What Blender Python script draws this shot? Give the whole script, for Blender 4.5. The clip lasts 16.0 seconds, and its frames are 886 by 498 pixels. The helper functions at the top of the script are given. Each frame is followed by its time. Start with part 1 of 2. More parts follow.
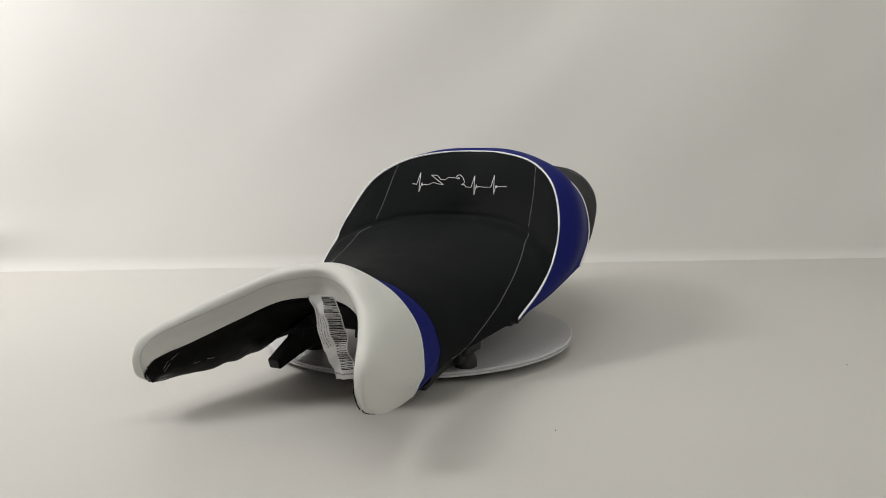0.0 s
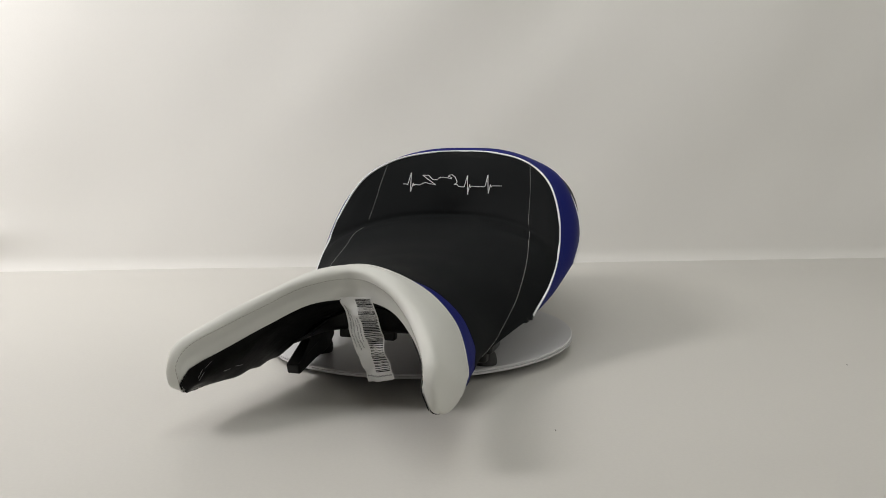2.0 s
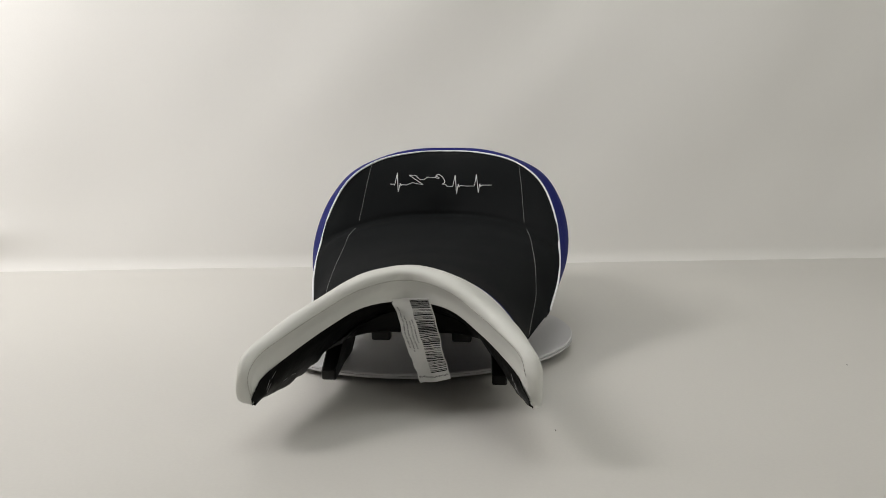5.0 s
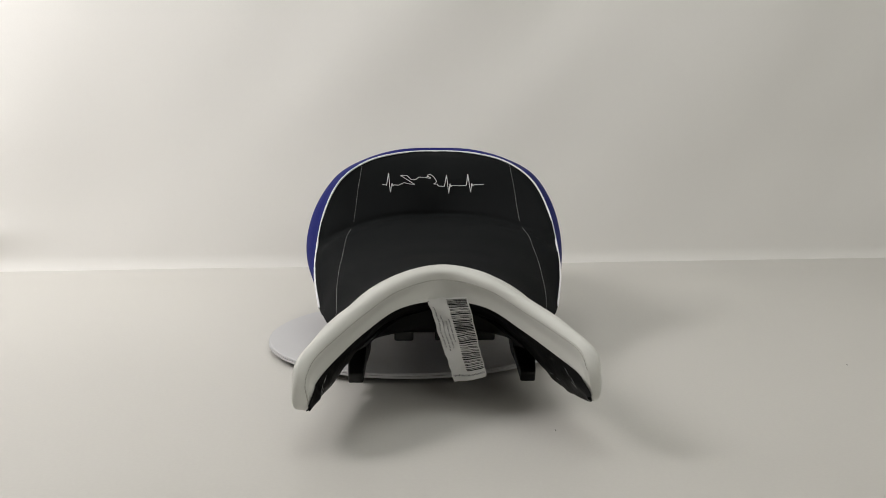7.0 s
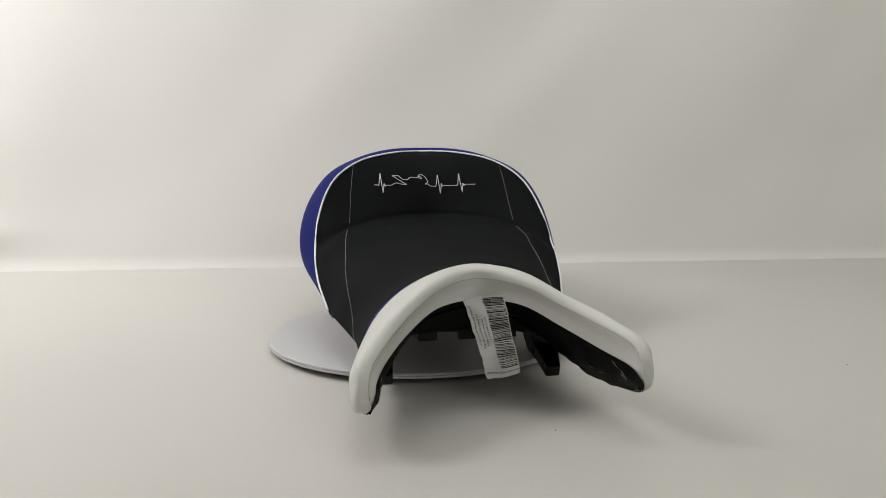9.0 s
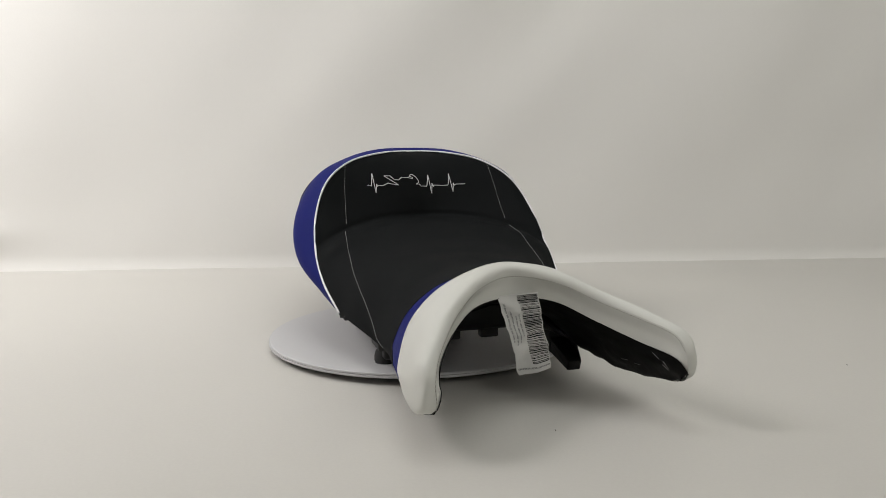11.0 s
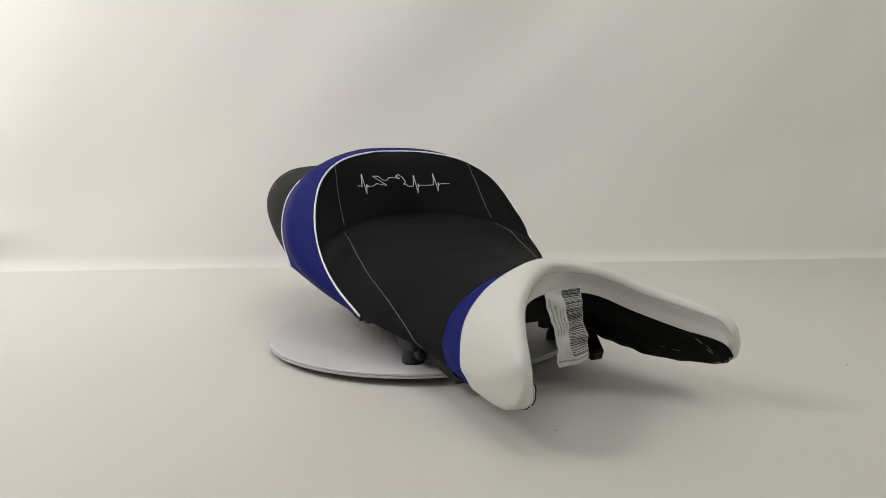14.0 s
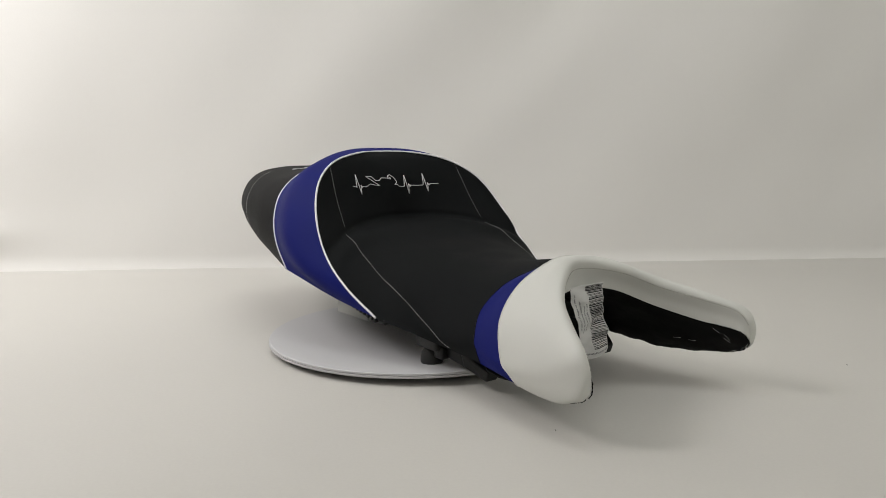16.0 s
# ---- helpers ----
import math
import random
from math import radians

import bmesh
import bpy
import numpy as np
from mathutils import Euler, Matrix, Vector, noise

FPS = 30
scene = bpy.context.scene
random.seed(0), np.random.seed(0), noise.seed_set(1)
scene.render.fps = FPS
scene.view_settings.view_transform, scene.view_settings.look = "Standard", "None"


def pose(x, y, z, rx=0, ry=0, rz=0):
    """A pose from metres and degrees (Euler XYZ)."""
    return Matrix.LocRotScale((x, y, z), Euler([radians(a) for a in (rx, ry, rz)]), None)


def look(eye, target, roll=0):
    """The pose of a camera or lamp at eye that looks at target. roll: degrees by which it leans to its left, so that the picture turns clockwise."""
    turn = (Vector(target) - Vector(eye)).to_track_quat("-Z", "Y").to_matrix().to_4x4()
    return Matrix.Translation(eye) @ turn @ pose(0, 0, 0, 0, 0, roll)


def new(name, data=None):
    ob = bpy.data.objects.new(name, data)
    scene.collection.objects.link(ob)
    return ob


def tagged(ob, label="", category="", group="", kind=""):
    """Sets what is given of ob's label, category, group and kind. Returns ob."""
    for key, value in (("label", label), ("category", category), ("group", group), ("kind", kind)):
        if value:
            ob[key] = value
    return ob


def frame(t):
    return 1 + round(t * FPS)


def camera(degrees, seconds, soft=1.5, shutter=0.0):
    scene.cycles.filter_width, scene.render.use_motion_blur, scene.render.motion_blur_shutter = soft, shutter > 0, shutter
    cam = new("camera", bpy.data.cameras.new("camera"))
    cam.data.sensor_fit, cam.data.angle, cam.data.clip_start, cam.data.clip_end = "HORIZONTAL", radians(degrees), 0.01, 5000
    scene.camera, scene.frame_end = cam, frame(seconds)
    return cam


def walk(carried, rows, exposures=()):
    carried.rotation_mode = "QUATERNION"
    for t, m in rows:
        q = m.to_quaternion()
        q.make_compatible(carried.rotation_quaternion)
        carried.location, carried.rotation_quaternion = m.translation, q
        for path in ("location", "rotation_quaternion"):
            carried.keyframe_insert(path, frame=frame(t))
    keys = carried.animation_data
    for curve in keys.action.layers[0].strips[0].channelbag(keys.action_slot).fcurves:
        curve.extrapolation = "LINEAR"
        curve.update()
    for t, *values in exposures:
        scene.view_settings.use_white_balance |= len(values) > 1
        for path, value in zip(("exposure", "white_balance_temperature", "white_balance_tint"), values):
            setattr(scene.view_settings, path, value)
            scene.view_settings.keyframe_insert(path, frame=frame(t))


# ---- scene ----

from mathutils.bvhtree import BVHTree

# ---------------------------------------------------------------- camera
DISC_TOP = 0.012
cam = camera(59.3, 16.0, soft=0.6)
EYE = pose(0.0292, -1.02, 0.255 + DISC_TOP, 90 - 8.0, 0, 0) @ pose(0, 0, 0, 0, 0, -0.113)
walk(cam, [(0.0, EYE), (16.0, EYE)], exposures=[(0.0, 0.0), (16.0, 0.0)])

# ---------------------------------------------------------------- world and lamps
world = bpy.data.worlds.new("world")
scene.world = world
world.use_nodes = True
world.node_tree.nodes["Background"].inputs[0].default_value = (0.9, 0.93, 1.0, 1)
world.node_tree.nodes["Background"].inputs[1].default_value = 0.3


def area_lamp(name, eye, target, size, power, colour, spread=180):
    data = bpy.data.lights.new(name, "AREA")
    data.shape, data.size, data.size_y = "RECTANGLE", size[0], size[1]
    data.energy, data.color, data.spread = power, colour, radians(spread)
    ob = new(name, data)
    ob.matrix_world = look(eye, target)
    return ob


# unseen light at the left, below the ceiling, set by shadows falling right
area_lamp("side_lamp_left", (-1.48, -0.26, 1.50), (-0.95, 0.58, 0.35), (0.6, 0.8), 18.8, (1.0, 0.971, 0.957), 145)
area_lamp("ceiling_lamp_middle", (-0.1, -0.1, 2.35), (-0.1, 0.75, 0.6), (1.6, 0.65), 13.0, (0.965, 0.982, 0.965))
# added fill behind the camera; lifts backdrop, right flank and shadows, no real fixture
area_lamp("fill_light_front", (1.5, -1.40, 1.45), (0.45, 0.75, 0.5), (2.2, 1.4), 12.4, (0.975, 0.975, 0.91))


# ---------------------------------------------------------------- materials
def material(name, colour, rough=0.6, grain=400.0, bump=0.15, vary=0.12, spots=6.0, metal=0.0, gloss=0.5,
             coarse=0.0, coarse_scale=30.0):
    m = bpy.data.materials.new(name)
    m.use_nodes = True
    n, l = m.node_tree.nodes, m.node_tree.links
    b = n["Principled BSDF"]
    b.inputs["Roughness"].default_value, b.inputs["Metallic"].default_value = rough, metal
    b.inputs["Specular IOR Level"].default_value = gloss
    where = n.new("ShaderNodeTexCoord")
    big = n.new("ShaderNodeTexNoise")
    big.inputs["Scale"].default_value, big.inputs["Detail"].default_value = spots, 5
    l.new(where.outputs["Object"], big.inputs["Vector"])
    fine = n.new("ShaderNodeTexNoise")
    fine.inputs["Scale"].default_value, fine.inputs["Detail"].default_value = grain, 3
    l.new(where.outputs["Object"], fine.inputs["Vector"])
    add = n.new("ShaderNodeMath")
    add.operation = "MULTIPLY_ADD"
    l.new(fine.outputs["Fac"], add.inputs[0])
    add.inputs[1].default_value = 0.5
    l.new(big.outputs["Fac"], add.inputs[2])
    ramp = n.new("ShaderNodeMapRange")
    ramp.inputs["From Min"].default_value, ramp.inputs["From Max"].default_value = 0.4, 1.1
    ramp.inputs["To Min"].default_value, ramp.inputs["To Max"].default_value = 1 - vary, 1 + vary
    l.new(add.outputs[0], ramp.inputs["Value"])
    mix = n.new("ShaderNodeVectorMath")
    mix.operation = "SCALE"
    mix.inputs[0].default_value = colour
    l.new(ramp.outputs[0], mix.inputs["Scale"])
    l.new(mix.outputs[0], b.inputs["Base Color"])
    rr = n.new("ShaderNodeMapRange")
    rr.inputs["From Min"].default_value, rr.inputs["From Max"].default_value = 0.3, 0.7
    rr.inputs["To Min"].default_value, rr.inputs["To Max"].default_value = max(rough - 0.06, 0.02), min(rough + 0.06, 1)
    l.new(big.outputs["Fac"], rr.inputs["Value"])
    l.new(rr.outputs[0], b.inputs["Roughness"])
    bp = n.new("ShaderNodeBump")
    bp.inputs["Strength"].default_value, bp.inputs["Distance"].default_value = bump, 0.0006
    l.new(fine.outputs["Fac"], bp.inputs["Height"])
    if coarse:
        soft = n.new("ShaderNodeTexNoise")
        soft.inputs["Scale"].default_value, soft.inputs["Detail"].default_value = coarse_scale, 2
        l.new(where.outputs["Object"], soft.inputs["Vector"])
        b2 = n.new("ShaderNodeBump")
        b2.inputs["Strength"].default_value, b2.inputs["Distance"].default_value = coarse, 0.004
        l.new(soft.outputs["Fac"], b2.inputs["Height"])
        l.new(b2.outputs[0], bp.inputs["Normal"])
    l.new(bp.outputs[0], b.inputs["Normal"])
    return m


BLACK_TOP = material("black_grip_vinyl", (0.0060, 0.0068, 0.0074), 0.72, 1400, 0.35, 0.2, 9, gloss=0.08, coarse=0.1, coarse_scale=25)
BLACK_REAR = material("black_rear_vinyl", (0.0075, 0.0077, 0.0080), 0.65, 1400, 0.35, 0.2, 9, gloss=0.12)
BLUE = material("blue_vinyl", (0.0085, 0.0125, 0.125), 0.55, 1100, 0.25, 0.1, 12, gloss=0.06, coarse=0.12, coarse_scale=22)
WHITE = material("white_vinyl", (0.585, 0.586, 0.553), 0.56, 1000, 0.09, 0.03, 10, coarse=0.12, coarse_scale=20)
PIPING = material("white_piping", (0.82, 0.82, 0.84), 0.45, 900, 0.1, 0.03, 30)
SEAM_THREAD = material("pale_seam_thread", (0.44, 0.44, 0.43), 0.85, 3000, 0.3, 0.15, 200)
THREAD = material("white_thread", (0.66, 0.66, 0.67), 0.8, 3000, 0.08, 0.06, 200)
GREY_THREAD = material("grey_thread", (0.36, 0.35, 0.32), 0.8, 3000, 0.3, 0.15, 200)
PLASTIC = material("black_plastic", (0.005, 0.005, 0.005), 0.45, 700, 0.2, 0.2, 15, gloss=0.32)
LINING = material("black_lining", (0.004, 0.004, 0.004), 0.48, 500, 0.3, 0.3, 20, gloss=0.08, coarse=0.4, coarse_scale=40)
RUBBER = material("black_rubber", (0.014, 0.014, 0.014), 0.7, 600, 0.2, 0.2, 20)
STAPLE = material("steel_staple", (0.35, 0.35, 0.35), 0.35, 500, 0.05, 0.1, 40, metal=1.0)
PAPER = material("label_paper", (0.70, 0.70, 0.69), 0.45, 900, 0.1, 0.04, 25)
INK = material("label_ink", (0.012, 0.012, 0.013), 0.5, 900, 0.05, 0.1, 60)
GREY_INK = material("label_print", (0.27, 0.27, 0.28), 0.6, 900, 0.05, 0.2, 90)
DISC = material("white_laminate", (0.51, 0.507, 0.518), 0.45, 700, 0.05, 0.03, 8)
BOARD = material("white_board", (0.60, 0.60, 0.57), 0.6, 500, 0.1, 0.05, 10)
CLOTH = material("white_backdrop", (0.76, 0.746, 0.722), 0.8, 500, 0.12, 0.04, 1.6)
SHEET = material("white_floor_sheet", (0.55, 0.535, 0.503), 0.45, 300, 0.08, 0.05, 2.0, coarse=0.2, coarse_scale=7)
PLASTER = material("plain_plaster", (0.72, 0.71, 0.69), 0.85, 120, 0.2, 0.05, 2)

# ---------------------------------------------------------------- mesh helpers
K = 0.927  # scale of the seat's pattern


def V(p):
    """A point of the seat's pattern at its true size; the right wing of the nose is bent up a little, the left tip and the left flank are wider."""
    x, y, z = p
    bent = min(1.0, max(0.0, (-0.32 - y) / 0.09))
    right = bent * min(1.0, max(0.0, x / 0.11))
    if x < 0:
        ramp = [min(1.0, max(0.0, v)) for v in ((0.058 - z) / 0.016, (0.1385 + x) / 0.005, (-0.385 - y) / 0.015)]
        x += 0.0055 * ramp[0] * ramp[1] * ramp[2]
        x -= 0.0065 * min(1.0, max(0.0, (-x - 0.172) / 0.008)) * min(1.0, max(0.0, (0.13 - y) / 0.03))
    else:
        x -= 0.0048 * min(1.0, max(0.0, (y - 0.19) / 0.06)) * min(1.0, x / 0.1)
    return Vector((x, y - 0.004 * right, z + 0.001 * bent + 0.008 * right)) * K


def spline(points, steps):
    """Points along a smooth curve through the given ones."""
    pts = [Vector(p) for p in points]
    ext = [2 * pts[0] - pts[1]] + pts + [2 * pts[-1] - pts[-2]]
    out = []
    for i in range(1, len(ext) - 2):
        a, b, c, d = ext[i - 1:i + 3]
        for k in range(steps):
            u = k / steps
            out.append(0.5 * (2 * b + (c - a) * u + (2 * a - 5 * b + 4 * c - d) * u * u + (3 * b - 3 * c + d - a) * u ** 3))
    out.append(pts[-1])
    return out


def mirrored(row):
    """The whole curve from its half, which starts on the middle plane."""
    return [Vector((-p[0], p[1], p[2])) for p in reversed(row[1:])] + [Vector(p) for p in row]


def part(name, bm, mat, parent=None, label="", smooth=True):
    mesh = bpy.data.meshes.new(name)
    bm.to_mesh(mesh)
    bm.free()
    for poly in mesh.polygons:
        poly.use_smooth = smooth
    mesh.materials.append(mat)
    ob = new(name, mesh)
    ob.parent = parent
    if label:
        ob["label"] = label
    return ob


def sheet_mesh(grid, thick=0.0, flip=False):
    """A surface through a grid of points, with a back at the given depth."""
    bm = bmesh.new()
    rows = [[bm.verts.new(p) for p in row] for row in grid]
    for a, b in zip(rows, rows[1:]):
        for i in range(len(a) - 1):
            quad = (a[i], a[i + 1], b[i + 1], b[i])
            bm.faces.new(tuple(reversed(quad)) if flip else quad)
    bm.normal_update()
    if thick:
        back = [[bm.verts.new(v.co - v.normal * thick) for v in row] for row in rows]
        for a, b in zip(back, back[1:]):
            for i in range(len(a) - 1):
                quad = (a[i], b[i], b[i + 1], a[i + 1])
                bm.faces.new(tuple(reversed(quad)) if flip else quad)
        loop = lambda g: g[0] + [r[-1] for r in g[1:]] + list(reversed(g[-1][:-1])) + [r[0] for r in reversed(g[1:-1])]
        outer, inner = loop(rows), loop(back)
        for i in range(len(outer)):
            j = (i + 1) % len(outer)
            bm.faces.new((outer[i], inner[i], inner[j], outer[j]))
            bm.edges.get((outer[i], outer[j])).smooth = False
            bm.edges.get((inner[i], inner[j])).smooth = False
        bmesh.ops.recalc_face_normals(bm, faces=bm.faces)
    return bm


def loft(rows, across=6, along=6):
    """A grid over the seat: half rows from the middle outwards, given front to back."""
    full = [spline([V(p) for p in mirrored(r)], across) for r in rows]
    columns = [spline(col, along) for col in zip(*full)]
    return [list(r) for r in zip(*columns)]


def tube(points, radius, sides=8, closed_ends=True, bm=None, flat=1.0):
    """A round cord along points."""
    bm = bm or bmesh.new()
    rings = []
    up = Vector((0, 0, 1))
    for i, p in enumerate(points):
        d = (points[min(i + 1, len(points) - 1)] - points[max(i - 1, 0)]).normalized()
        side = d.cross(up)
        side = side.normalized() if side.length > 1e-3 else Vector((1, 0, 0))
        over = side.cross(d).normalized()
        rings.append([bm.verts.new(p + radius * (math.cos(a) * side + flat * math.sin(a) * over))
                      for a in (2 * math.pi * k / sides for k in range(sides))])
    for a, b in zip(rings, rings[1:]):
        for k in range(sides):
            j = (k + 1) % sides
            bm.faces.new((a[k], a[j], b[j], b[k]))
    if closed_ends:
        bm.faces.new(tuple(reversed(rings[0])))
        bm.faces.new(tuple(rings[-1]))
    return bm


def block(bm, size, m, bevel=0.0):
    """A box with rounded edges at the pose m, added to bm."""
    other = bmesh.new()
    bmesh.ops.create_cube(other, size=1.0, matrix=Matrix.Diagonal((*size, 1)))
    if bevel:
        bmesh.ops.bevel(other, geom=other.edges[:], offset=bevel, segments=2, affect="EDGES", profile=0.5)
    other.transform(m)
    table = {v: bm.verts.new(v.co) for v in other.verts}
    for f in other.faces:
        bm.faces.new([table[v] for v in f.verts])
    other.free()
    return bm


def lathe(bm, profile, m, sides=28):
    """A turned body: profile of (radius, height) pairs, closed at both ends."""
    rings = [[bm.verts.new(m @ Vector((r * math.cos(2 * math.pi * k / sides), r * math.sin(2 * math.pi * k / sides), z)))
              for k in range(sides)] for r, z in profile]
    for a, b in zip(rings, rings[1:]):
        for k in range(sides):
            j = (k + 1) % sides
            bm.faces.new((a[k], a[j], b[j], b[k]))
    bm.faces.new(tuple(reversed(rings[0])))
    bm.faces.new(tuple(rings[-1]))
    return bm


# ---------------------------------------------------------------- the place
def build_place():
    # floor sheet with slight unevenness
    turn = radians(4.7)
    n = 60
    depths = [-2.75 + 3.3 * j / 44 for j in range(45)] + [0.55 + 0.0045 * k for k in range(1, 16)] + [0.66, 0.9, 1.1, 1.3, 1.5]
    grid = []
    for y0 in depths:
        row = []
        for i in range(n + 1):
            s = -2.5 + 5.0 * i / n
            x, y = s * math.cos(turn) - y0 * math.sin(turn), s * math.sin(turn) + y0 * math.cos(turn)
            away = min(1.0, max(0.0, (math.hypot(x, y) - 0.35) / 0.5))
            rise = 0.0025 * min(1.0, max(0.0, (y0 - 0.572) / 0.045)) ** 2
            row.append(Vector((x, y, 0.0022 * away * noise.noise((x * 2.3, y * 2.3, 1.0)) + rise)))
        grid.append(row)
    tagged(part("floor", sheet_mesh(grid, 0.01), SHEET), "smooth white sheet laid over the floor of the photo corner",
           "floor", kind="structure")
    # hanging backdrop: soft diagonal folds, a small curve at its foot
    grid = []
    nx, nz = 170, 110
    for j in range(nz + 1):
        z = -0.004 + 2.5 * (j / nz) ** 2.0
        row = []
        for i in range(nx + 1):
            s = -2.2 + 4.4 * i / nx
            lean = s - 0.62 * z
            fold = 0.006 * math.sin(8.5 * lean + 0.9 + 1.5 * noise.noise((s * 0.7, z * 0.8, 3))) * (0.5 + 0.5 * min(1.0, max(0.0, (s + 0.5) / 1.0)))
            fold += 0.004 * math.sin(17.0 * (s - 0.9 * z) + 2.0 * noise.noise((s * 1.1, z * 1.3, 9)))* max(0.0, noise.noise((s * 1.7, z * 1.2, 4)) + 0.25)
            fold += 0.012 * noise.noise((s * 1.6 - z, z * 1.1, 5.0)) + 0.0035 * noise.noise((s * 6.0 - 3 * z, z * 3.5, 2.0))
            fold *= min(1.0, max(0.0, (z - 0.02) / 0.25))
            foot = 0.007 * max(0.0, 1 - z / 0.032) ** 2 - 0.004 * noise.noise((s * 2.5, 0, 7.0))
            sag = 0.026 * math.exp(-((s + 0.97) / 0.13) ** 2 - ((z - 0.08) / 0.03) ** 2)
            y0 = 0.621 - foot + fold - sag
            row.append(Vector((s * math.cos(turn) - y0 * math.sin(turn), s * math.sin(turn) + y0 * math.cos(turn), z)))
        grid.append(row)
    tagged(part("backdrop", sheet_mesh(grid, 0.004), CLOTH), "white cloth backdrop hanging in soft folds behind the turntable",
           "backdrop", kind="structure")
    # plain shell that closes the room
    for name, size, at in (("wall_north", (5.6, 0.1, 2.7), (0, 1.75, 1.35)), ("wall_south", (5.6, 0.1, 2.7), (0, -2.65, 1.35)),
                           ("wall_west", (0.1, 4.3, 2.7), (-2.65, -0.45, 1.35)), ("wall_east", (0.1, 4.3, 2.7), (2.65, -0.45, 1.35)),
                           ("ceiling", (5.6, 4.6, 0.1), (0, -0.45, 2.76))):
        ob = part(name, block(bmesh.new(), size, pose(*at)), PLASTER, smooth=False)
        tagged(ob, "plain pale plaster surface that closes the room", "ceiling" if name == "ceiling" else "wall", kind="structure")


def build_turntable():
    top = tagged(new("turntable"), "flat round white turntable with a thin rim", "turntable")
    r = 0.2001
    bm = lathe(bmesh.new(), [(r - 0.012, 0.0056), (r - 0.002, 0.0056), (r, 0.0064), (r, 0.0087), (r - 0.0012, 0.0090), (r - 0.0012, 0.0093),
                             (r - 0.0004, 0.0096), (r - 0.0004, 0.0112), (r - 0.0015, DISC_TOP), (r - 0.02, DISC_TOP)], pose(0, 0, 0), 128)
    part("plate", bm, DISC, top, smooth=False)
    part("base", lathe(bmesh.new(), [(0.11, -0.004), (0.115, -0.003), (0.115, 0.0052), (0.11, 0.0056)], pose(0, 0, 0), 48), BOARD, top)
    return top


# ---------------------------------------------------------------- the seat
PIPE = [(0, .1448, .2569), (.0549, .125, .2546), (.1057, .1048, .2422), (.1439, .0773, .2149), (.165, .0466, .1716),
        (.1722, .009, .1248), (.170, -.0388, .0878), (.1579, -.0906, .0554)]
PIPE_REAR = [(0, .185, .2355), (.05, .178, .2365), (.092, .1703, .2345), (.1302, .1733, .2209), (.1585, .1701, .1956),
             (.1754, .1569, .1632), (.1823, .1375, .1287), (.1775, .1115, .0925)]
NECK = [(0, -.252, .1355), (.0426, -.252, .1265), (.0755, -.238, .1105), (.1040, -.2300, .0830), (.1226, -.2405, .0545), (.1278, -.2580, .0310)]
NOSE_BACK = [(0, -.259, .139), (.0426, -.264, .1316), (.0832, -.2655, .1108), (.1138, -.2738, .0800), (.1312, -.2955, .0444), (.1335, -.311, .033),
             (.1332, -.324, .0240), (.129, -.325, .0232)]
NOSE_SEAM = [(0, -.2835, .129), (.0442, -.3067, .1225), (.0782, -.3365, .1050), (.104, -.3744, .0895), (.1222, -.4060, .0762), (.1283, -.4190, .0595),
             (.1318, -.4180, .0390), (.1320, -.4125, .0315)]
NOSE_EDGE = [(0, -.283, .104), (.045, -.2955, .099), (.08, -.325, .081), (.107, -.366, .063), (.1207, -.401, .0535), (.1243, -.4130, .0480), (.1298, -.4168, .0388),
             (.1314, -.4122, .0319)]


def with_extra(row):
    """The row with one more point before its last."""
    return list(row[:-1]) + [tuple(spline(row, 2)[-2])] + [row[-1]]


def seat_rows():
    front = [NECK,
             [(0, -.175, .124), (.04, -.172, .120), (.080, -.168, .104), (.112, -.166, .078), (.1305, -.168, .049), (.1240, -.196, .0330)],
             [(0, -.11, .126), (.045, -.108, .123), (.088, -.105, .112), (.118, -.106, .097), (.1346, -.111, .0795), (.150, -.115, .0505)],
             [(0, -.07, .130), (.05, -.068, .128), (.095, -.064, .119), (.130, -.064, .105), (.148, -.075, .082), (.1579, -.0906, .0554)],
             [(0, -.02, .138), (.05, -.02, .137), (.095, -.018, .131), (.1345, -.02, .122), (.156, -.03, .106), (.170, -.0388, .0878)],
             [(0, .045, .153), (.048, .035, .152), (.092, .022, .148), (.128, .006, .1385), (.155, -.006, .125), (.1718, -.012, .109)]]
    back = [[(0, .083, .1595), (.046, .0705, .1595), (.0871, .0557, .155), (.123, .037, .1468), (.15, .02, .136), (.1722, .009, .1248)],
            [(0, .088, .170), (.046, .0765, .170), (.0875, .063, .166), (.12, .047, .158), (.15, .03, .149), (.170, .022, .143)],
            [(0, .0925, .192), (.046, .087, .192), (.085, .078, .190), (.117, .069, .187), (.145, .055, .180), (.165, .0466, .1716)],
            [(0, .1035, .221), (.045, .0995, .221), (.083, .094, .2195), (.1135, .088, .218), (.133, .081, .215), (.1439, .0773, .2149)],
            [(0, .125, .2465), (.035, .118, .2455), (.066, .112, .2435), (.088, .108, .242), (.1, .1065, .2422), (.1057, .1048, .2422)],
            [(0, .1448, .2569), (.02, .138, .2565), (.035, .132, .256), (.0445, .129, .2553), (.05, .127, .255), (.0549, .125, .2546)]]
    return front + back


def side_rows():
    middle = [(0, .166, .2612), (.056, .152, .2590), (.106, .138, .2465), (.1500, .123, .2235), (.1765, .102, .184), (.1875, .076, .14),
              (.1845, .042, .102), (.169, .0, .0695)]
    return [PIPE, middle, PIPE_REAR]


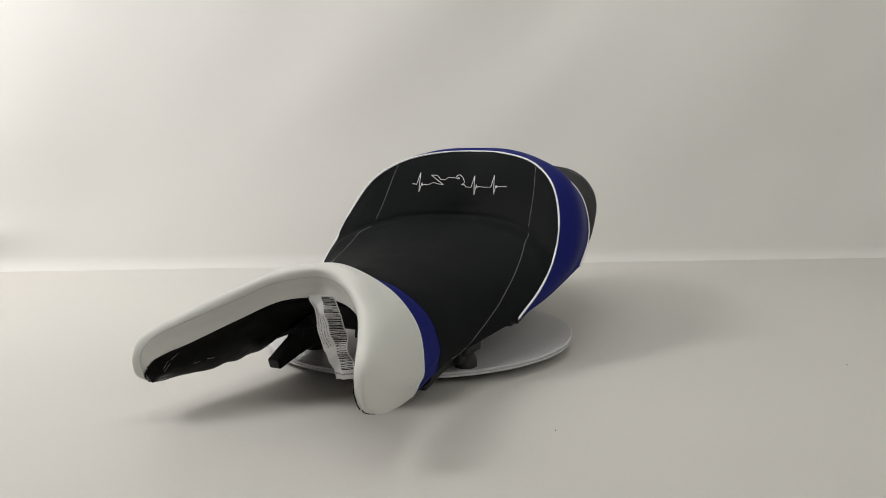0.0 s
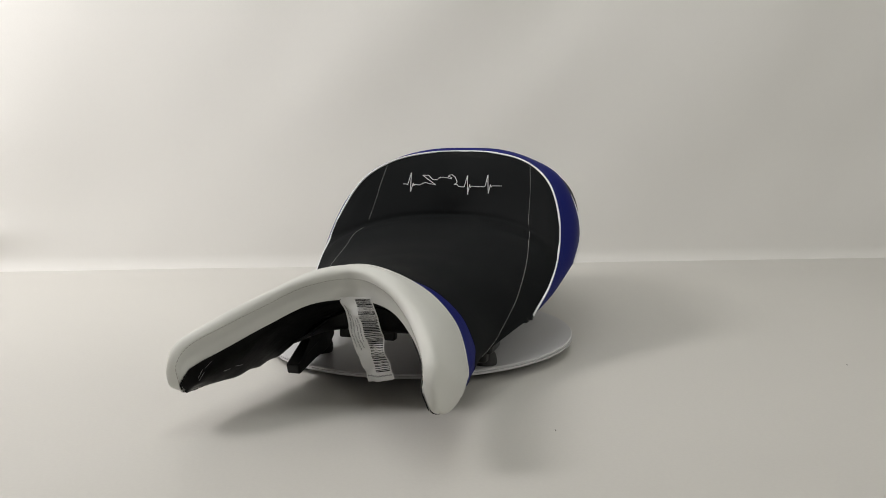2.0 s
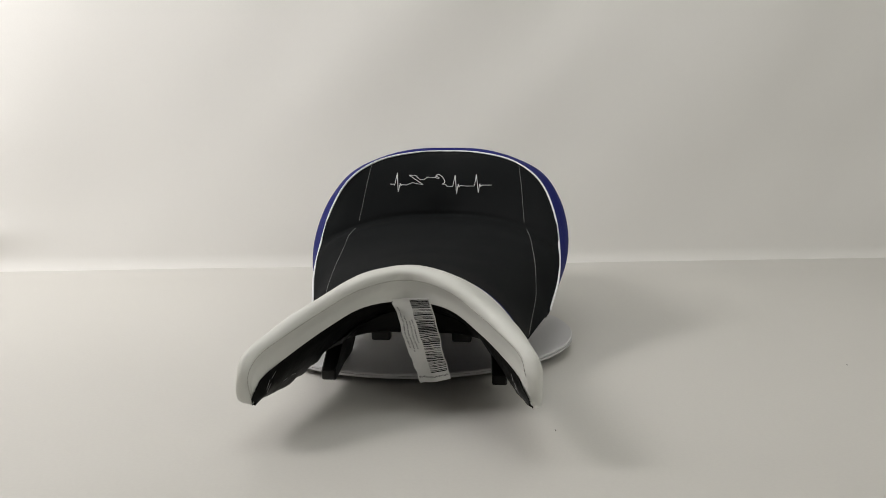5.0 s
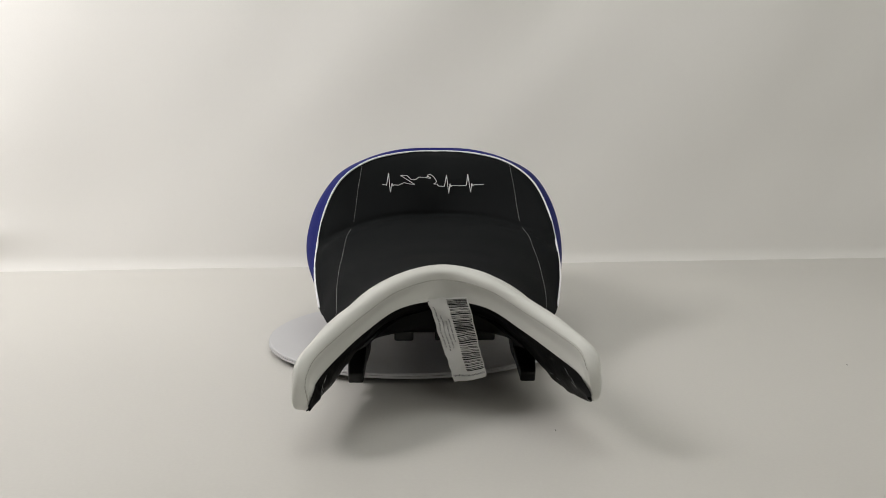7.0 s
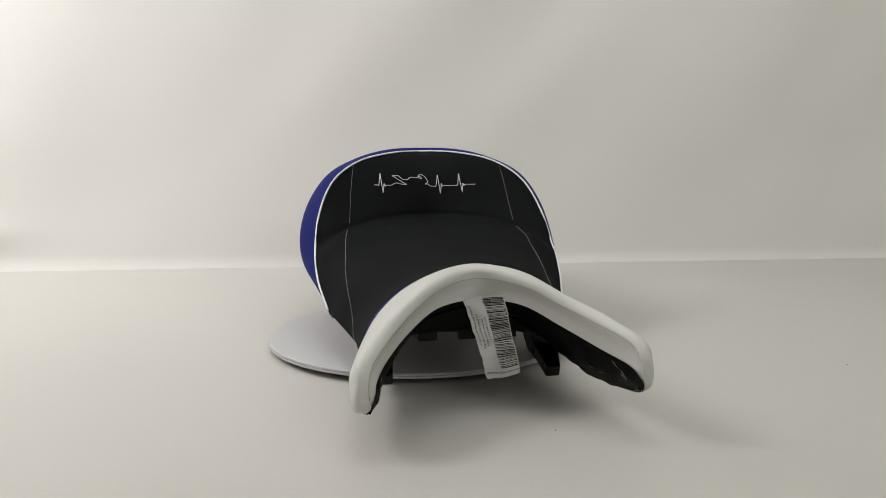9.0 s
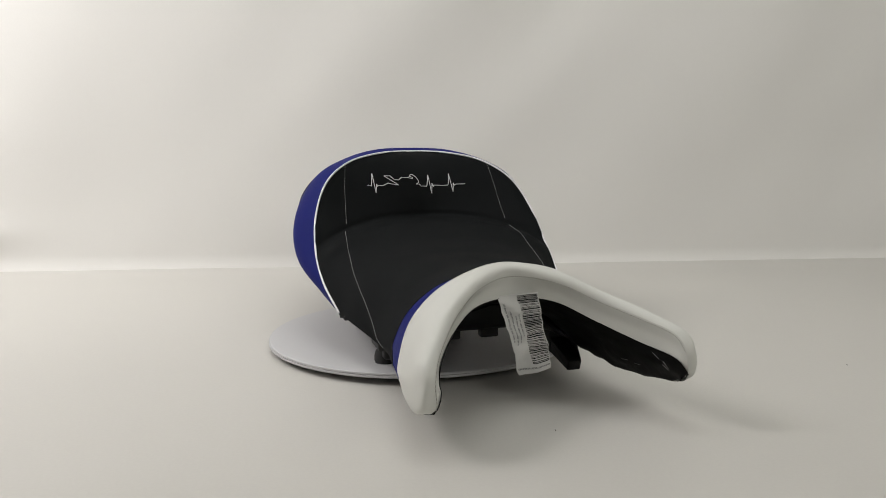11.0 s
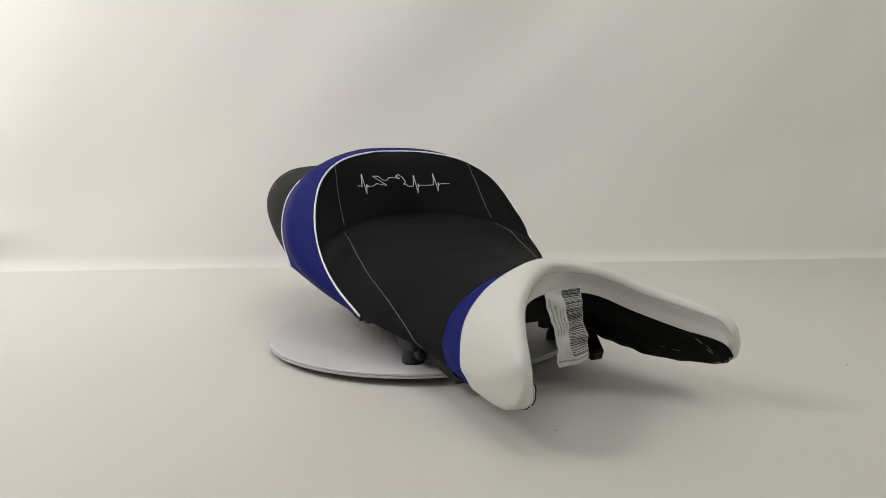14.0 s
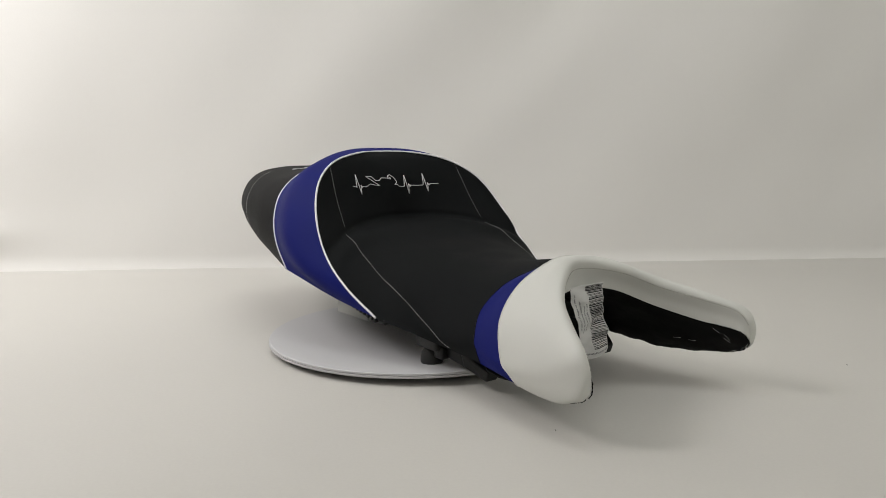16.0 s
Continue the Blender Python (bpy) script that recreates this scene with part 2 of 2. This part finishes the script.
def rear_rows():
    rows = [[(0, .245, .229), (.05, .245, .229), (.095, .245, .225), (.13, .243, .212), (.155, .236, .188), (.166, .225, .158), (.165, .212, .127), (.155, .20, .103)],
            [(0, .33, .229), (.05, .33, .228), (.09, .33, .223), (.12, .327, .211), (.141, .32, .189), (.149, .315, .165), (.146, .308, .140), (.135, .30, .117)],
            [(0, .39, .228), (.04, .39, .227), (.078, .39, .221), (.105, .386, .207), (.122, .38, .187), (.128, .375, .167), (.125, .37, .147), (.115, .365, .130)],
            [(0, .425, .218), (.035, .425, .217), (.066, .421, .211), (.09, .415, .199), (.105, .408, .184), (.115, .405, .168), (.114, .402, .151), (.105, .399, .1375)],
            [(0, .438, .18), (.03, .438, .18), (.055, .434, .178), (.075, .428, .173), (.088, .42, .168), (.099, .416, .16), (.098, .412, .149), (.092, .407, .140)],
            [(0, .42, .142), (.025, .42, .142), (.045, .418, .142), (.06, .415, .142), (.07, .412, .142), (.080, .41, .142), (.084, .408, .1415), (.088, .405, .1405)]]
    return [PIPE_REAR] + [[(x * (1.02 - 0.085 * k / 5), y + 0.008 + 0.026 * k / 5, z) for x, y, z in r] for k, r in enumerate(rows)]


def nose_rows():
    return [NOSE_BACK,
            [(0, -.268, .1402), (.045, -.278, .1337), (.0862, -.2895, .1102), (.1184, -.3075, .0838), (.139, -.335, .05), (.1412, -.348, .035), (.138, -.356, .0230),
             (.131, -.353, .0218)],
            [(0, -.276, .1405), (.047, -.291, .1343), (.088, -.315, .1124), (.1200, -.348, .0912), (.1405, -.38, .062), (.1430, -.390, .042), (.1408, -.392, .0248),
             (.1335, -.389, .0228)],
            [(0, -.2835, .1365), (.047, -.305, .1300), (.085, -.335, .1125), (.113, -.371, .0955), (.1355, -.406, .077), (.1392, -.4185, .0570), (.1396, -.4165, .0362),
             (.1345, -.4095, .0278)],
            NOSE_SEAM]


def base_rows():
    return [[(0, -.235, .085), (.05, -.225, .07), (.09, -.235, .040), (.120, -.258, .036)],
            [(0, -.2, .0485), (.05, -.2, .0485), (.095, -.19, .040), (.115, -.195, .039)],
            [(0, -.1, .055), (.07, -.1, .055), (.11, -.1, .057), (.141, -.110, .060)],
            [(0, 0, .06), (.08, 0, .06), (.14, 0, .066), (.164, 0, .074)],
            [(0, .11, .08), (.08, .11, .08), (.15, .113, .09), (.175, .1115, .096)],
            [(0, .2, .1), (.06, .2, .1), (.12, .2, .103), (.157, .208, .106)],
            [(0, .3, .115), (.05, .3, .115), (.1, .3, .118), (.137, .308, .120)],
            [(0, .415, .138), (.03, .414, .14), (.06, .413, .141), (.087, .412, .1425)]]


def surface_tree(grid):
    verts, faces, w = [], [], len(grid[0])
    for row in grid:
        verts += row
    for j in range(len(grid) - 1):
        for i in range(w - 1):
            faces.append((j * w + i, j * w + i + 1, (j + 1) * w + i + 1, (j + 1) * w + i))
    return BVHTree.FromPolygons(verts, faces)


def stitches(name, curve, tree, mat, parent, length=0.0031, gap=0.0012, radius=0.00027, lift=0.0002, label="", sign=1, way=None):
    """Single stitches along a curve, laid onto the cover beneath."""
    bm = bmesh.new()
    pts = spline([V(p) for p in curve], 240)
    run = 0.0
    trail = []
    for a, b in zip(pts, pts[1:]):
        run += (b - a).length
        if run < length:
            trail.append(b)
        elif trail:
            ends = []
            for p in (trail[0], trail[len(trail) // 2], trail[-1]):
                q, nrm, _, _ = tree.find_nearest(p)
                if way:
                    hit = tree.ray_cast(p - way * 0.05, way)
                    if hit[0] and (hit[0] - p).length < 0.0025 and p.y > -0.06:
                        q, nrm = hit[0], hit[1]
                ends.append(q + nrm * lift * sign)
            if (ends[2] - ends[0]).length > 1e-4:
                tube(ends, radius, 5, bm=bm)
            trail = []
        if run > length + gap:
            run = 0.0
    return part(name, bm, mat, parent, label)


STROKES = [[(33, 96), (52, 97), (57, 102), (67, 38), (78, 137), (86, 91), (91, 105), (94, 99), (120, 101), (150, 88), (178, 95), (208, 99),
            (160, 69), (131, 50), (165, 51), (188, 72), (212, 73)],
           [(212, 73), (228, 60), (265, 62), (290, 68), (290, 62), (278, 57), (272, 58), (275, 50), (290, 46), (310, 60), (323, 82),
            (320, 90), (308, 97), (325, 97), (335, 108), (365, 109)],
           [(365, 109), (368, 97), (377, 50), (388, 147), (395, 95), (400, 112), (405, 104), (440, 106), (480, 105), (484, 95), (491, 45),
            (504, 139), (511, 93), (516, 107), (522, 100), (575, 99)]]


def build_seat():
    seat = tagged(new("motorcycle_seat"), "black, blue and white vinyl motorcycle seat standing on the white turntable", "motorcycle seat")
    top = loft(seat_rows(), 7, 7)
    top_tree = surface_tree(top)
    part("seat_cover", sheet_mesh(top, 0.004), BLACK_TOP, seat, "black grained vinyl cover with a raised back support")
    side = loft(side_rows(), 7, 12)
    part("side_panel", sheet_mesh(side, 0.004), BLUE, seat, "royal blue vinyl panel round the rear")
    rear = loft(rear_rows(), 7, 6)
    rear_tree = surface_tree(rear)
    part("pillion_cover", sheet_mesh(rear, 0.004), BLACK_REAR, seat, "black vinyl pillion cover")
    stripe_mid = [tuple((Vector(a) + Vector(b)) * 0.5 + Vector((0.0012 * (i > 2), 0, 0.0015 * (2 <= i < 4)))) for i, (a, b) in enumerate(zip(with_extra(with_extra(NECK)), NOSE_BACK))]
    part("nose_stripe", sheet_mesh(loft([with_extra(with_extra(NECK)), stripe_mid, NOSE_BACK], 7, 6), 0.004, True), BLUE, seat, "royal blue vinyl stripe behind the nose")
    fascia_mid = [tuple((Vector(a) + Vector(b)) * 0.5 + Vector((0, 0.003 * min(1.0, max(0.0, (Vector(a) - Vector(b)).length - 0.003) / 0.02), 0))) for a, b in zip(NOSE_SEAM, NOSE_EDGE)]
    front = loft(nose_rows() + [fascia_mid, NOSE_EDGE], 8, 7)
    nose, fascia = front[:29], front[28:]
    part("nose_cover", sheet_mesh(nose, 0.0012, True), WHITE, seat, "white vinyl nose with two forward wings")
    fascia_tree = surface_tree(fascia)
    part("nose_fascia", sheet_mesh(fascia, 0.0012, True), WHITE, seat, "white vinyl front band under the seam")
    lining = [NOSE_EDGE] + [with_extra(with_extra(r)) for r in (
              [(0, -.270, .101), (.045, -.280, .092), (.079, -.308, .072), (.102, -.348, .052), (.117, -.388, .040), (.1308, -.4090, .0305)],
              [(0, -.245, .090), (.06, -.238, .07), (.099, -.24, .036), (.113, -.287, .024), (.123, -.343, .0215), (.1318, -.4075, .0272)],
              [(0, -.243, .088), (.07, -.236, .066), (.122, -.26, .0255), (.128, -.325, .0240), (.1318, -.357, .0228), (.1335, -.403, .0262)])]
    lining_grid = loft(lining, 8, 5)
    for j, row in enumerate(lining_grid):
        loose = min(1.0, j / 6) * min(1.0, (len(lining_grid) - 1 - j) / 2)
        for p in row:
            p += loose * 0.0024 * Vector((noise.noise(p * 48), noise.noise(p * 48 + Vector((5, 0, 0))), noise.noise(p * 55 + Vector((0, 9, 0)))))
    part("lining", sheet_mesh(lining_grid, 0.002, True), LINING, seat, "black lining stapled inside the nose")
    part("base_pan", sheet_mesh(loft(base_rows(), 6, 5), 0.003, True), PLASTIC, seat, "black plastic base pan")

    # piping
    part("piping", tube(spline([V(p) for p in mirrored(PIPE)], 14), 0.0013), PIPING, seat, "white piping round the black cover")
    part("piping", tube(spline([V(p) for p in mirrored(PIPE_REAR)], 14), 0.0012), PIPING, seat, "white piping before the pillion cover")
    # seams
    upper = [(.1130, .0990, .2360), (.1172, .0804, .2075), (.1203, .0625, .1775), (.1232, .0430, .1515)]
    lower_right = [(.1262, .035, .1475), (.1292, .019, .1410), (.1333, -.006, .1307), (.1374, -.0392, .1118), (.1390, -.068, .0965), (.1390, -.0935, .083),
                   (.1375, -.1182, .0699), (.132, -.165, .0465), (.1187, -.2102, .0252)]
    lower_left = [(-.1258, .033, .1462), (-.1275, .023, .1428), (-.1304, -.004, .1328), (-.1320, -.0345, .1165), (-.1335, -.063, .1030), (-.1328, -.094, .0898),
                  (-.1315, -.1195, .0778), (-.1302, -.152, .0600), (-.1282, -.181, .0450), (-.1250, -.200, .0350)]
    flip = lambda c: [(-x, y, z) for x, y, z in c]
    for curve in (upper, flip(upper)):
        stitches("stitching", curve, top_tree, SEAM_THREAD, seat, label="pale thread stitching")
    for curve in (lower_right, lower_left):
        stitches("stitching", curve, top_tree, SEAM_THREAD, seat, label="pale thread stitching", way=Vector((0, 0.62, -0.78)))
    tail = [(.098, .335, .2235), (.127, .324, .208), (.147, .314, .187), (.153, .306, .163), (.145, .298, .128)]
    for curve in (tail, flip(tail)):
        stitches("stitching", curve, rear_tree, SEAM_THREAD, seat, label="grey thread stitching")
    seam = [(p[0], p[1], p[2] - 0.002) for p in NOSE_SEAM]
    for curve in (seam[:6], flip(seam)):
        stitches("stitching", curve, fascia_tree, GREY_THREAD, seat, 0.0028, 0.0009, 0.00033, 0.0002, label="grey thread seam", sign=-1)

    # embroidery on the back support and on the pillion cover
    bm = bmesh.new()
    for stroke in STROKES:
        for (ax, ay), (bx, by) in zip(stroke, stroke[1:]):
            pts = []
            for k in range(6):
                x, y = ax + (bx - ax) * k / 5, ay + (by - ay) * k / 5
                at = Vector((-0.0721 + (x / 3 - 23) * 0.00086, -1, 0.2239 - (y / 3 - 13) * 0.00086)) * K
                hit, nrm, _, _ = top_tree.ray_cast(at, Vector((0, 1, 0)))
                pts.append(hit + Vector((0, -0.0003, 0.0002)))
            tube(pts, 0.0006, 6, bm=bm)
    part("embroidery", bm, THREAD, seat, "white heartbeat line with a rider outline")
    bm = bmesh.new()
    for stroke in STROKES:
        pts = []
        for x, y in stroke:
            at = Vector((-0.0721 + (x / 3 - 23) * 0.00086, 0.30 - (y / 3 - 13) * 0.00086, 1)) * K
            hit, nrm, _, _ = rear_tree.ray_cast(at, Vector((0, 0, -1)))
            pts.append(hit + Vector((0, 0, 0.0006)))
        tube(pts, 0.0005, 6, bm=bm)
    part("embroidery", bm, THREAD, seat, "white heartbeat line on the pillion cover")

    # seams where the panels meet on the nose
    part("rolled_edge", tube(spline([V(p) for p in mirrored(NOSE_BACK)], 12), 0.0008, 6), WHITE, seat, "white rolled edge beside the blue stripe")
    part("seam", tube(spline([V(p) for p in mirrored(with_extra(with_extra(NECK)))], 12), 0.0007, 6), LINING, seat, "dark sewn seam")

    # frayed trim where the lining ends near the tips
    rng = random.Random(3)

    def fray(bm, run, away, inward, low, high):
        for a, b in zip(run, run[1:]):
            at, d = (a + b) / 2, (b - a).normalized()
            out = (away - d * d.dot(away)).normalized()
            out = (out + d * rng.uniform(-0.35, 0.35)).normalized()
            w, h = (b - a).length * rng.uniform(0.4, 0.62), rng.uniform(low, high)
            front = inward * 0.0006
            base = [bm.verts.new(at - d * w - out * 0.0010 + front), bm.verts.new(at + d * w - out * 0.0010 + front),
                    bm.verts.new(at + d * w - out * 0.0010 - front), bm.verts.new(at - d * w - out * 0.0010 - front)]
            tip = bm.verts.new(at + out * h + front)
            bm.faces.new(base)
            for k in range(4):
                bm.faces.new((base[k], tip, base[(k + 1) % 4]))

    for s in (-1, 1):
        bm = bmesh.new()
        run = spline([V((s * p[0], p[1], p[2])) for p in NOSE_EDGE[3:]], 18)
        inward = Vector((-s * 0.4, -1, 0)).normalized()
        run = [p + Vector((0, -0.0007 - 0.0020 * max(0.0, (k - 46) / 26), 0)) for k, p in enumerate(run)]
        fray(bm, run[6:27], Vector((0, -0.35, 1)), inward, 0.0003, 0.0014)
        fray(bm, run[26:47], Vector((s * 0.3, -0.5, 0.85)), inward, 0.0006, 0.0019)
        fray(bm, run[46:], Vector((s * 0.6, -0.8, 0.1)), inward, 0.0008, 0.0018)
        low = spline([V((s * x, y, z)) for x, y, z in ((.1318, -.4120, .0300), (.1340, -.4080, .0268), (.1335, -.389, .0224), (.131, -.353, .0212))], 18)
        fray(bm, low, Vector((s * 0.3, -0.3, -1)), inward, 0.0001, 0.0006)
        part("frayed_trim", bm, LINING, seat, "frayed black trim", smooth=False)

    # staples in the lining of both wings
    lining_tree = surface_tree(lining_grid)
    for s in (-1, 1):
        for x, y, z, turn in ((.1225, -.397, .0440, 50), (.1215, -.3965, .0410, 50), (.1175, -.386, .0500, 28), (.1155, -.357, .0390, 3), (.1125, -.339, .0405, 0)):
            at = V((s * x, y, z))
            hit, nrm, _, _ = lining_tree.find_nearest(at)
            inward = -1 if nrm.dot(Vector((-s, -0.5, -0.5))) < 0 else 1
            along = Vector((0, math.cos(radians(turn)), math.sin(radians(turn)))) * 0.0047
            along -= nrm * along.dot(nrm)
            at = hit + nrm * inward * 0.0006
            part("staple", tube([at - along, at, at + along], 0.00022, 5), STAPLE, seat)

    # supports under the pan
    for s in (-1, 1):
        side = [(-.158, .064, .0125), (-.197, .064, .0125), (-.199, .031, .0118), (-.2465, .0130, .0078), (-.2425, .0008, .0078), (-.203, .0095, .0085),
                (-.172, .0155, .0110), (-.158, .030, .0125)]
        bm = bmesh.new()
        walls = [[bm.verts.new(V((s * .098, y, z)) + Vector((e * half, 0, 0))) for y, z, half in side] for e in (-1, 1)]
        bm.faces.new(walls[0])
        bm.faces.new(tuple(reversed(walls[1])))
        for k in range(len(side)):
            n = (k + 1) % len(side)
            bm.faces.new((walls[0][n], walls[0][k], walls[1][k], walls[1][n]))
        bmesh.ops.triangulate(bm, faces=[f for f in bm.faces if len(f.verts) > 4])
        bmesh.ops.recalc_face_normals(bm, faces=bm.faces)
        bmesh.ops.bevel(bm, geom=[e for e in bm.edges if e.calc_face_angle(0) > 0.3], offset=0.0018, segments=2, affect="EDGES", profile=0.5)
        block(bm, (0.024, 0.042, 0.020), pose(*V((s * .0965, -.160, .057))), 0.003)
        part("hook", bm, PLASTIC, seat, "black plastic hook", smooth=False)
        foot = part("foot", lathe(bmesh.new(), [(0.0085, 0.0), (0.0118, 0.0012), (0.0130, 0.005), (0.0128, 0.010), (0.0116, 0.0150), (0.0095, 0.018), (0.009, 0.03)],
                                  pose(*V((s * .110, -.143, 0)))), RUBBER, seat, "round black rubber foot")
        part("bracket", block(block(bmesh.new(), (0.024, 0.040, 0.022), pose(*V((s * .112, -.150, .0350))), 0.003), (0.014, 0.016, 0.016), pose(*V((s * .111, -.166, .0215))), 0.003), PLASTIC, foot)
        bm = bmesh.new()
        for k in range(7):
            block(bm, (0.007, 0.0045, 0.006), pose(*V((s * .152, -.083 + .0085 * k, .0510 + .0016 * k))), 0.001)
        block(bm, (0.009, 0.014, 0.006), pose(*V((s * .149, -.097, .0515))), 0.0015)
        part("edge_clip", bm, PLASTIC, seat, "toothed black edge clip")
    for x in (-.044, 0.004, .052):
        part("rib", block(bmesh.new(), (0.021, 0.012, 0.012), pose(*V((x, -.2, .0465))), 0.002), PLASTIC, seat)

    # hanging label with barcode and print
    tl, tr, bl, br = (V(p) for p in ((-.0168, -.2890, .1065), (.0256, -.2950, .111), (.0126, -.2747, .0126), (.0470, -.2847, .0213)))

    def on_label(u, v, lift=0.0):
        p = (tl.lerp(tr, u)).lerp(bl.lerp(br, u), v)
        wave = 0.0020 * math.sin(v * 5.2) + 0.0016 * math.sin(u * 4 + v * 9) + 0.0012 * math.sin(v * 23 + u * 3) * v
        wave += 0.0030 * noise.noise((u * 2.6, v * 7.0, 2.0)) + 0.0012 * abs(noise.noise((u * 5.0, v * 14.0, 8.0)))
        p = p + Vector((0.0012 * noise.noise((u * 1.5, v * 9.0, 6.0)), 0, 0.0010 * noise.noise((u * 4.0, v * 3.0, 4.0))))
        wave += 0.004 * max(0.0, 0.35 - u) * max(0.0, 0.4 - v) * 8 - 0.003 * max(0.0, v - 0.85) * 6 * u
        return p + Vector((0, wave - 0.003 * math.sin(math.pi * v) - lift, 0))

    grid = [[on_label(i / 14, j / 60) for i in range(15)] for j in range(61)]
    tag_part = part("label", sheet_mesh(grid, 0.0003, True), PAPER, seat, "white paper label with a barcode, hanging from the nose")

    def strip(bm, u0, u1, v0, v1):
        n = 10
        g = [[bm.verts.new(on_label(u0 + (u1 - u0) * i / n, v, 0.0005)) for i in range(n + 1)] for v in (v0, v1)]
        for i in range(n):
            bm.faces.new((g[0][i], g[1][i], g[1][i + 1], g[0][i + 1]))

    rng = random.Random(7)
    v = 0.02
    while v < 0.89:
        w = rng.choice((0.005, 0.006, 0.008, 0.011, 0.014))
        bm = bmesh.new()
        strip(bm, 0.47, 0.97, v, min(v + w, 0.90))
        part("barcode_bar", bm, INK, tag_part, smooth=False)
        v += w + rng.choice((0.006, 0.007, 0.010, 0.014))
    bm = bmesh.new()
    for u, v0, v1 in ((0.07, 0.10, 0.56), (0.17, 0.20, 0.62), (0.27, 0.26, 0.60), (0.36, 0.24, 0.52)):
        v, left = v0, 5
        while v < v1:
            w = rng.uniform(0.005, 0.011)
            strip(bm, u + rng.uniform(0, 0.008), u + 0.040, v, v + w)
            left -= 1
            v += w + (0.0035 if left else 0.013)
            left = left or rng.randint(3, 9)
    part("small_print", bm, GREY_INK, tag_part, smooth=False)
    bm = bmesh.new()
    u = 0.05
    while u < 0.95:
        w = rng.uniform(0.018, 0.034)
        strip(bm, u, u + w, 0.922 + rng.uniform(0, 0.006), 0.944)
        u += w + 0.011
    part("text_line", bm, GREY_INK, tag_part, smooth=False)
    return seat


def build_support():
    ob = part("support_block", block(bmesh.new(), (0.105, 0.085, 0.070), pose(0, 0, 0.0350), 0.002), BOARD)
    return tagged(ob, "white board block under the rear of the seat", "support block")


def build_crumbs():
    for x, y, r in ((0.133, -0.33, 0.0011), (0.51, -0.122, 0.0013)):
        bm = bmesh.new()
        bmesh.ops.create_icosphere(bm, subdivisions=1, radius=r)
        for v in bm.verts:
            v.co *= 0.7 + 0.5 * noise.noise(v.co * 900)
            v.co.z *= 0.6
        low = min(v.co.z for v in bm.verts)
        bm.transform(Matrix.Translation((x, y, -low)))
        tagged(part("crumb", bm, RUBBER), "tiny dark crumb lying on the white floor sheet", "crumb", "crumbs on the floor")


build_place()
build_crumbs()
turntable = build_turntable()
seat = build_seat()
support = build_support()


def motions():
    turns = [(0.0, -27.12), (1.0, -23.22), (2.0, -19.38), (3.0, -15.48), (4.0, -11.56), (6.5, -1.95), (7.0, 0.0), (8.0, 3.9), (9.0, 7.75),
             (11.5, 17.65), (12.5, 21.59), (13.5, 25.52), (14.5, 29.49), (15.5, 33.43), (16.0, 35.41)]
    walk(turntable, [(t, pose(0, 0, 0.0027, 0, -0.78, 0) @ pose(0, 0, 0, 0, 0, a)) for t, a in turns])
    walk(seat, [(t, pose(0, 0, 0, 0, 0, a) @ pose(0.0219, 0, DISC_TOP, 0, 0, 1.55)) for t, a in turns])
    walk(support, [(t, pose(0, 0, 0, 0, 0, a) @ pose(0.019, 0.133, DISC_TOP, 0, 0, 1.55)) for t, a in turns])


motions()
